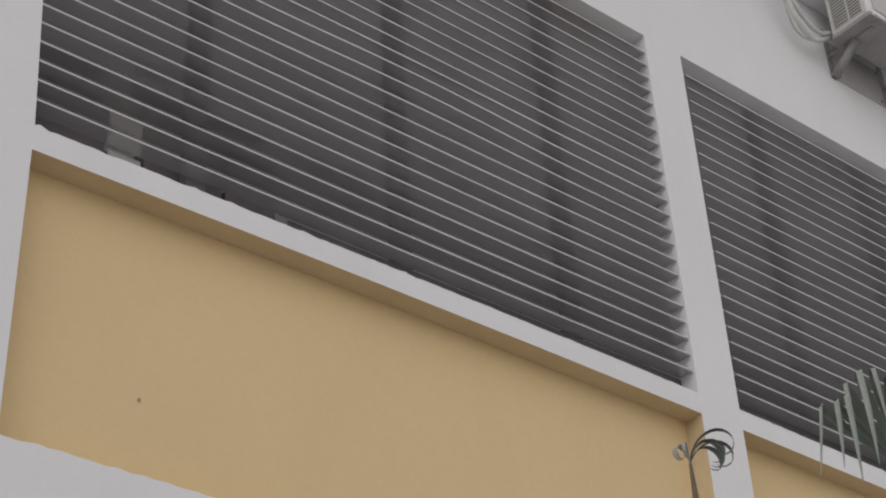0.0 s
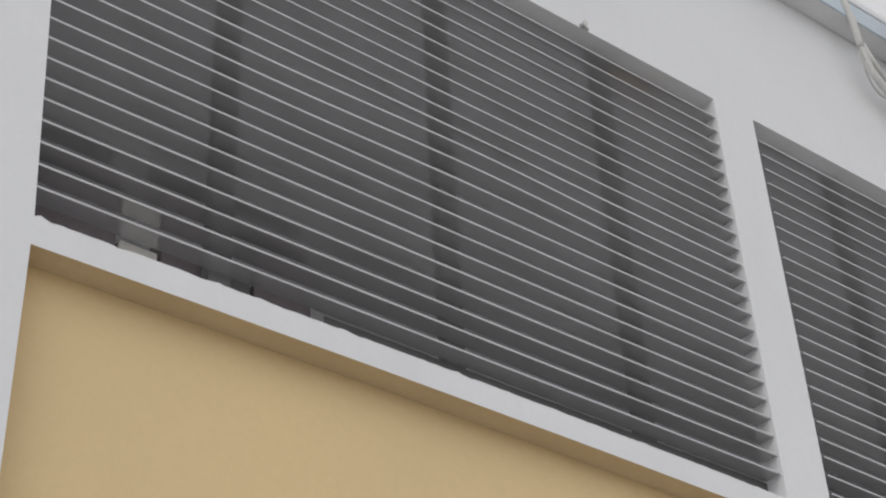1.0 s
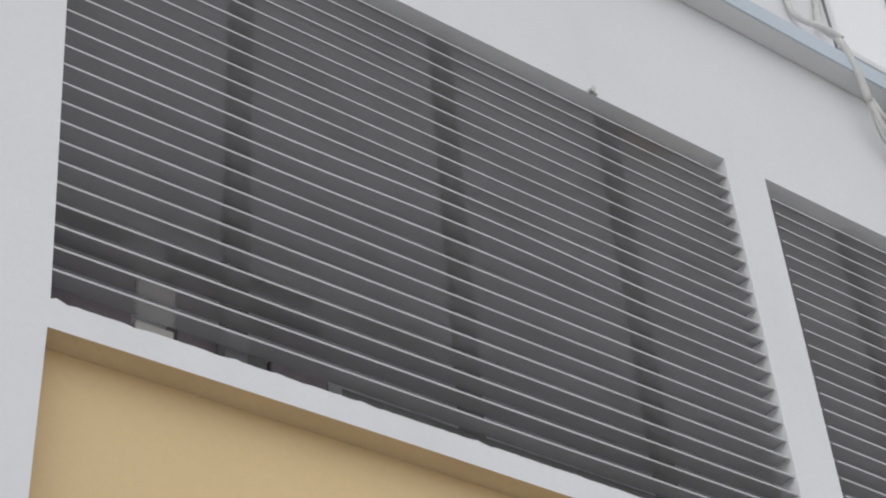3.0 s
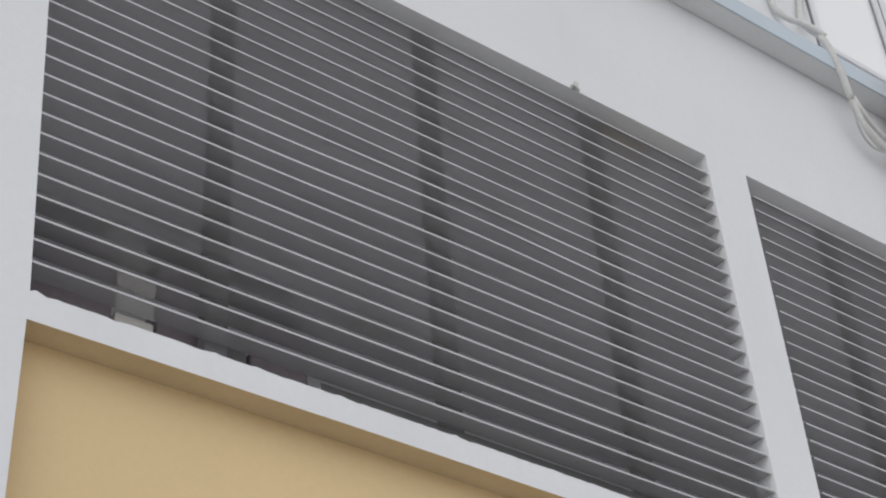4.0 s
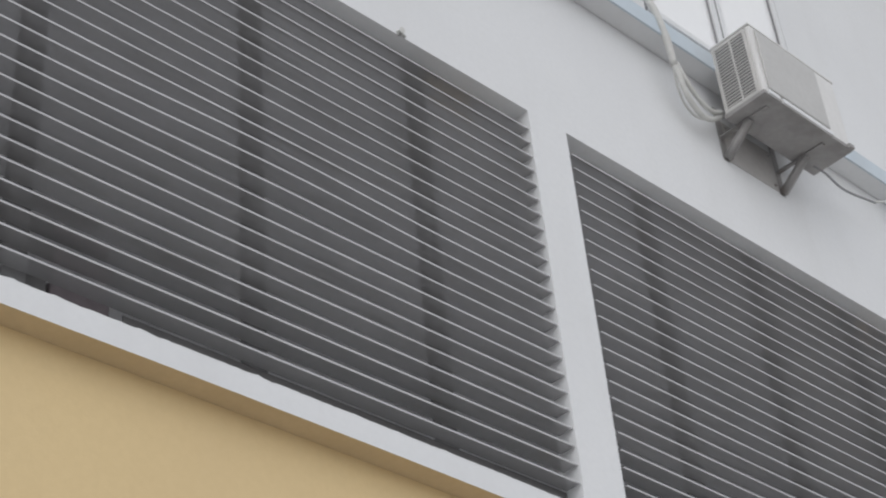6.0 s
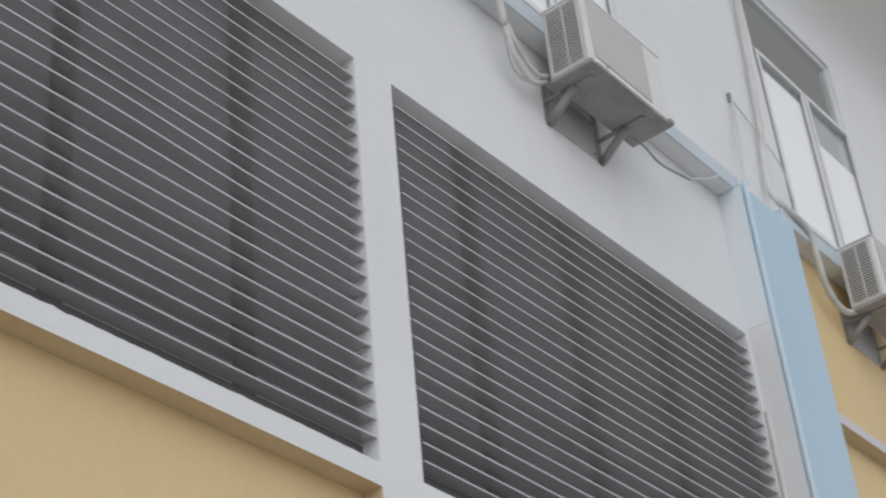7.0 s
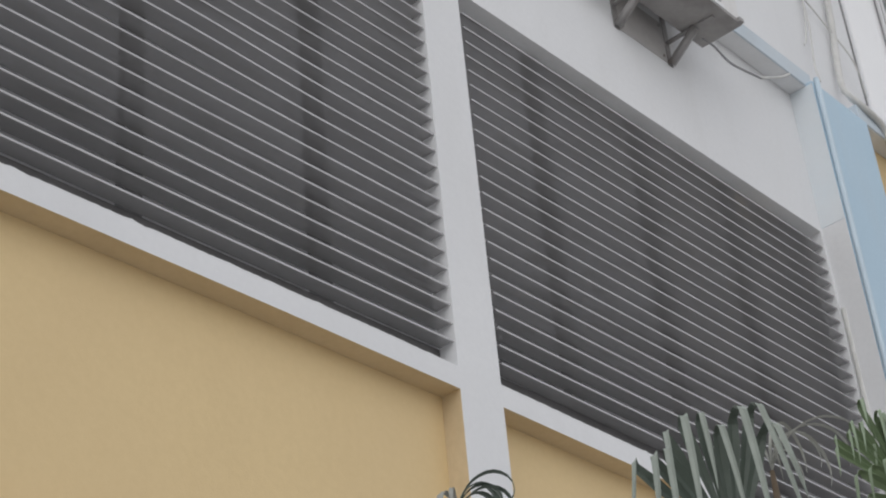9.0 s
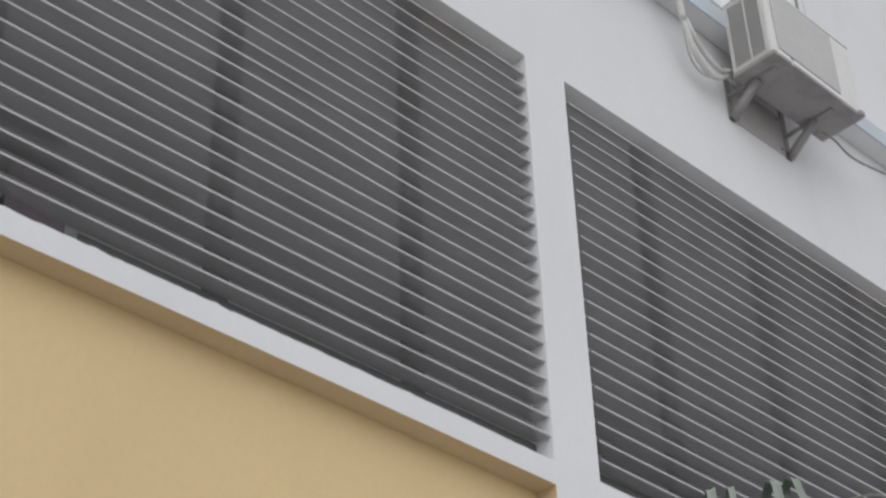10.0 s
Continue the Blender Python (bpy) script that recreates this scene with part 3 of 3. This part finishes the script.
def fan_leaf(rng, size, segments, spread, fold_from, hang, skew=0.0):
    """A palmate leaf standing in the x-z plane, its face towards -y: segments rise from the hub, and their tips fold over and hang."""
    bm = bmesh.new()
    for k in range(segments):
        a = radians(-spread / 2 + spread * (k + 0.5) / segments + skew + rng.uniform(-1.5, 1.5))
        out, side = Vector((math.sin(a), 0, math.cos(a))), Vector((math.cos(a), 0, -math.sin(a)))
        length = size * fold_from * rng.uniform(0.86, 1.10)
        tail = size * hang * rng.uniform(0.6, 1.3)
        wide = size * 0.025 * rng.uniform(0.75, 1.2)
        bend, broad = rng.uniform(0.6, 1.7), size * fold_from * radians(spread) / segments * 0.42
        p, path, widths, face = Vector((0, rng.uniform(-0.01, 0.01) * size, 0)), [], [], []
        for i in range(7):
            path.append(p + out * length * i / 6 + Vector((0, -0.05 * size * (i / 6) ** 2, 0)))
            widths.append(broad * (0.12 + 0.88 * i / 5) if i < 6 else 0.5 * (broad + wide))
            face.append(Vector((0, -1, 0)))
        q, way = path[-1].copy(), out.copy()
        drop = Vector((0.10 + 0.25 * math.sin(a) + rng.uniform(-0.08, 0.08), -0.25, -1)).normalized()
        for i in range(1, 9):
            t = i / 8
            way = (out * (1 - t) + drop * t + Vector((0, -1.3, 0.25)) * math.sin(math.pi * t)).normalized()
            q = q + way * size * 0.02 * bend
            path.append(q.copy())
            widths.append(wide)
            face.append(Vector((0, -math.cos(math.pi * t), math.sin(math.pi * t))))
        for i in range(1, 7):
            q = q + (drop + Vector((0, 0.05 * i, 0))).normalized() * tail / 6
            path.append(q.copy())
            widths.append(wide * (1 - (i / 6.3) ** 2))
            face.append(Vector((0, 1, 0)))
        strip(bm, path, side, widths, face, 10)
    return bm


def arching_blades(rng, count, size, wide, turn_from, turn_to, droop):
    """Long narrow blades springing from one point and arching over."""
    bm = bmesh.new()
    for k in range(count):
        turn = radians(turn_from + (turn_to - turn_from) * (k + 0.5) / count + rng.uniform(-6, 6))
        flat = Vector((math.cos(turn), math.sin(turn), 0))
        side = Vector((-math.sin(turn), math.cos(turn), 0))
        ang, p, path, widths, face = radians(rng.uniform(62, 82)), Vector((0, 0, 0)), [], [], []
        length = size * rng.uniform(0.8, 1.15)
        n = 16
        for i in range(n + 1):
            t = i / n
            path.append(p.copy())
            widths.append(wide * (0.35 + 1.3 * t if t < 0.5 else 1 - 0.95 * ((t - 0.5) / 0.5) ** 2))
            face.append(Vector((0, 0, 1)))
            p = p + (flat * math.cos(ang) + Vector((0, 0, math.sin(ang)))) * length / n
            ang -= droop * (0.3 + 1.4 * t) * 2.5 / n * rng.uniform(0.9, 1.1)
        strip(bm, path, side, widths, face)
    return bm


def feather_leaf(rng, size, rise, droop, leaflet):
    """An arching frond along +x: a rib with narrow leaflets, curling down, on its upper side."""
    bm = bmesh.new()
    pts, p, ang = [], Vector((0, 0, 0)), radians(rise)
    n = 22
    for i in range(n + 1):
        pts.append(p.copy())
        p = p + Vector((math.cos(ang), 0, math.sin(ang))) * size / n
        ang -= droop * 2.4 / n * (0.4 + 1.2 * i / n)
    add_tube(bm, pts, lambda t: 0.0030 * (1 - 0.75 * t), 6)
    for i in range(5, n):
        for s in (-1, 1):
            q = pts[i].copy()
            way = (pts[i + 1] - pts[i]).normalized()
            length = leaflet * math.sin(math.pi * (0.2 + 0.75 * i / n)) * rng.uniform(0.8, 1.15)
            d = (Vector((0, s * 0.7, 0.45)) + way * 0.8).normalized()
            path, widths, face = [], [], []
            for j in range(9):
                t = j / 8
                path.append(q.copy())
                widths.append(0.0019 * (0.5 + t if t < 0.4 else 0.9 * (1 - ((t - 0.4) / 0.62) ** 2)))
                face.append(Vector((0, 0, 1)))
                d = (d + Vector((0.03, 0, -0.24))).normalized()
                q = q + d * length / 8
            strip(bm, path, way, widths, face)
    return bm


def trunk_and_stalks(tree, rng, x, y, hub_z, stalks):
    """The trunk up to a crown below the leaves, and a stalk to each leaf's hub."""
    crown = hub_z - 0.32
    part("trunk", add_tube(bmesh.new(), [(0.02 * noise.noise(Vector((x, i * 0.4, y))), 0, crown * i / 24) for i in range(25)],
                           lambda t: 0.045 - 0.02 * t + 0.003 * math.sin(t * 150), 12), TRUNK, tree)
    for hx, hy, hz in stalks:
        part("leaf_stalk", tube([(0, 0, crown - 0.05), (hx * 0.25, hy * 0.25, crown + (hz - crown) * 0.45), (hx, hy, hz)], lambda t: 0.006 - 0.003 * t, 7), FROND, tree)


def thick(ob):
    mod = ob.modifiers.new("thickness", "SOLIDIFY")
    mod.thickness = 0.0005
    return ob


def fan_palm(x, y, hub_z, seed, leaves, label, paint=None):
    """leaves: offset of the hub, turn, tilt, size, segments, spread, fold_from, hang, skew."""
    rng = random.Random(seed)
    tree = thing("fan_palm", pose(x, y, 0), label, "palm tree", "palms")
    hubs = [(o[0], o[1], SILL + hub_z + o[2]) for o, *_ in leaves]
    trunk_and_stalks(tree, rng, x, y, SILL + hub_z, hubs)
    for hub, (_, turn, tilt, size, segments, spread, fold_from, hang, skew) in zip(hubs, leaves):
        thick(part("leaf", fan_leaf(rng, size, segments, spread, fold_from, hang, skew), paint or [FROND, FROND_UNDER], tree, place=pose(*hub, tilt, 0, turn)))
    return tree, rng


fan_palm(0.70, -3.12, -2.68, 3, [((0.0, 0.0, 0.0), -38, 6, 0.266, 10, 74, 0.80, 0.75, -16), ((-0.02, -0.09, -0.2), -70, 40, 0.20, 12, 150, 0.8, 0.4, 0)],
         "green fan palm whose long leaf tips fold over and hang")
fan_palm(0.734, -3.424, -2.676, 9, [((0.0, 0.0, 0.0), -34, 4, 0.170, 19, 130, 0.86, 0.36, 0), ((0.04, 0.034, 0.0), -20, 14, 0.165, 15, 120, 0.85, 0.36, 20),
                                   ((-0.05, -0.07, -0.08), -70, 35, 0.154, 15, 140, 0.85, 0.3, 0)], "bright green fan palm with short folded tips", [FROND_BRIGHT, FROND_BRIGHT_UNDER])


def slender_palm(x, y, hub_z, seed, label, blades=(), fronds=()):
    rng = random.Random(seed)
    tree = thing("slender_palm", pose(x, y, 0), label, "palm tree", "palms")
    top = SILL + hub_z
    part("trunk", add_tube(bmesh.new(), [(0.012 * noise.noise(Vector((x, i * 0.4, y))), 0, top * i / 24) for i in range(25)],
                           lambda t: 0.026 * (1 - t) ** 0.5 + 0.004, 10), [TRUNK], tree)
    for count, size, wide, a, b, droop, dry in blades:
        thick(part("leaf", arching_blades(rng, count, size, wide, a, b, droop), FROND_DRY if dry else FROND, tree, place=pose(0, 0, top)))
    for turn, size, rise, droop, leaflet, dry in fronds:
        thick(part("leaf", feather_leaf(rng, size, rise, droop, leaflet), FROND_DRY if dry else FROND_OLIVE, tree, place=pose(0, 0, top, 0, 0, turn)))


slender_palm(0.619, -2.592, -2.454, 17, "slender palm with long arching blade leaves", [(5, 0.205, 0.0085, -60, 0, 2.2, False), (3, 0.150, 0.0042, 170, 220, 2.6, True)])
slender_palm(0.757, -3.178, -2.54, 31, "young palm with thin dry arching leaves", [(4, 0.275, 0.0042, -60, 20, 1.45, True), (5, 0.20, 0.0022, -20, 60, 1.5, True)])
slender_palm(0.710, -3.660, -2.722, 23, "slender palm with arching feather fronds", (), [(20, 0.29, 58, 1.05, 0.11, False), (-40, 0.263, 66, 1.0, 0.104, False), (150, 0.263, 40, 0.7, 0.066, True), (-150, 0.263, 55, 1.0, 0.104, False)])
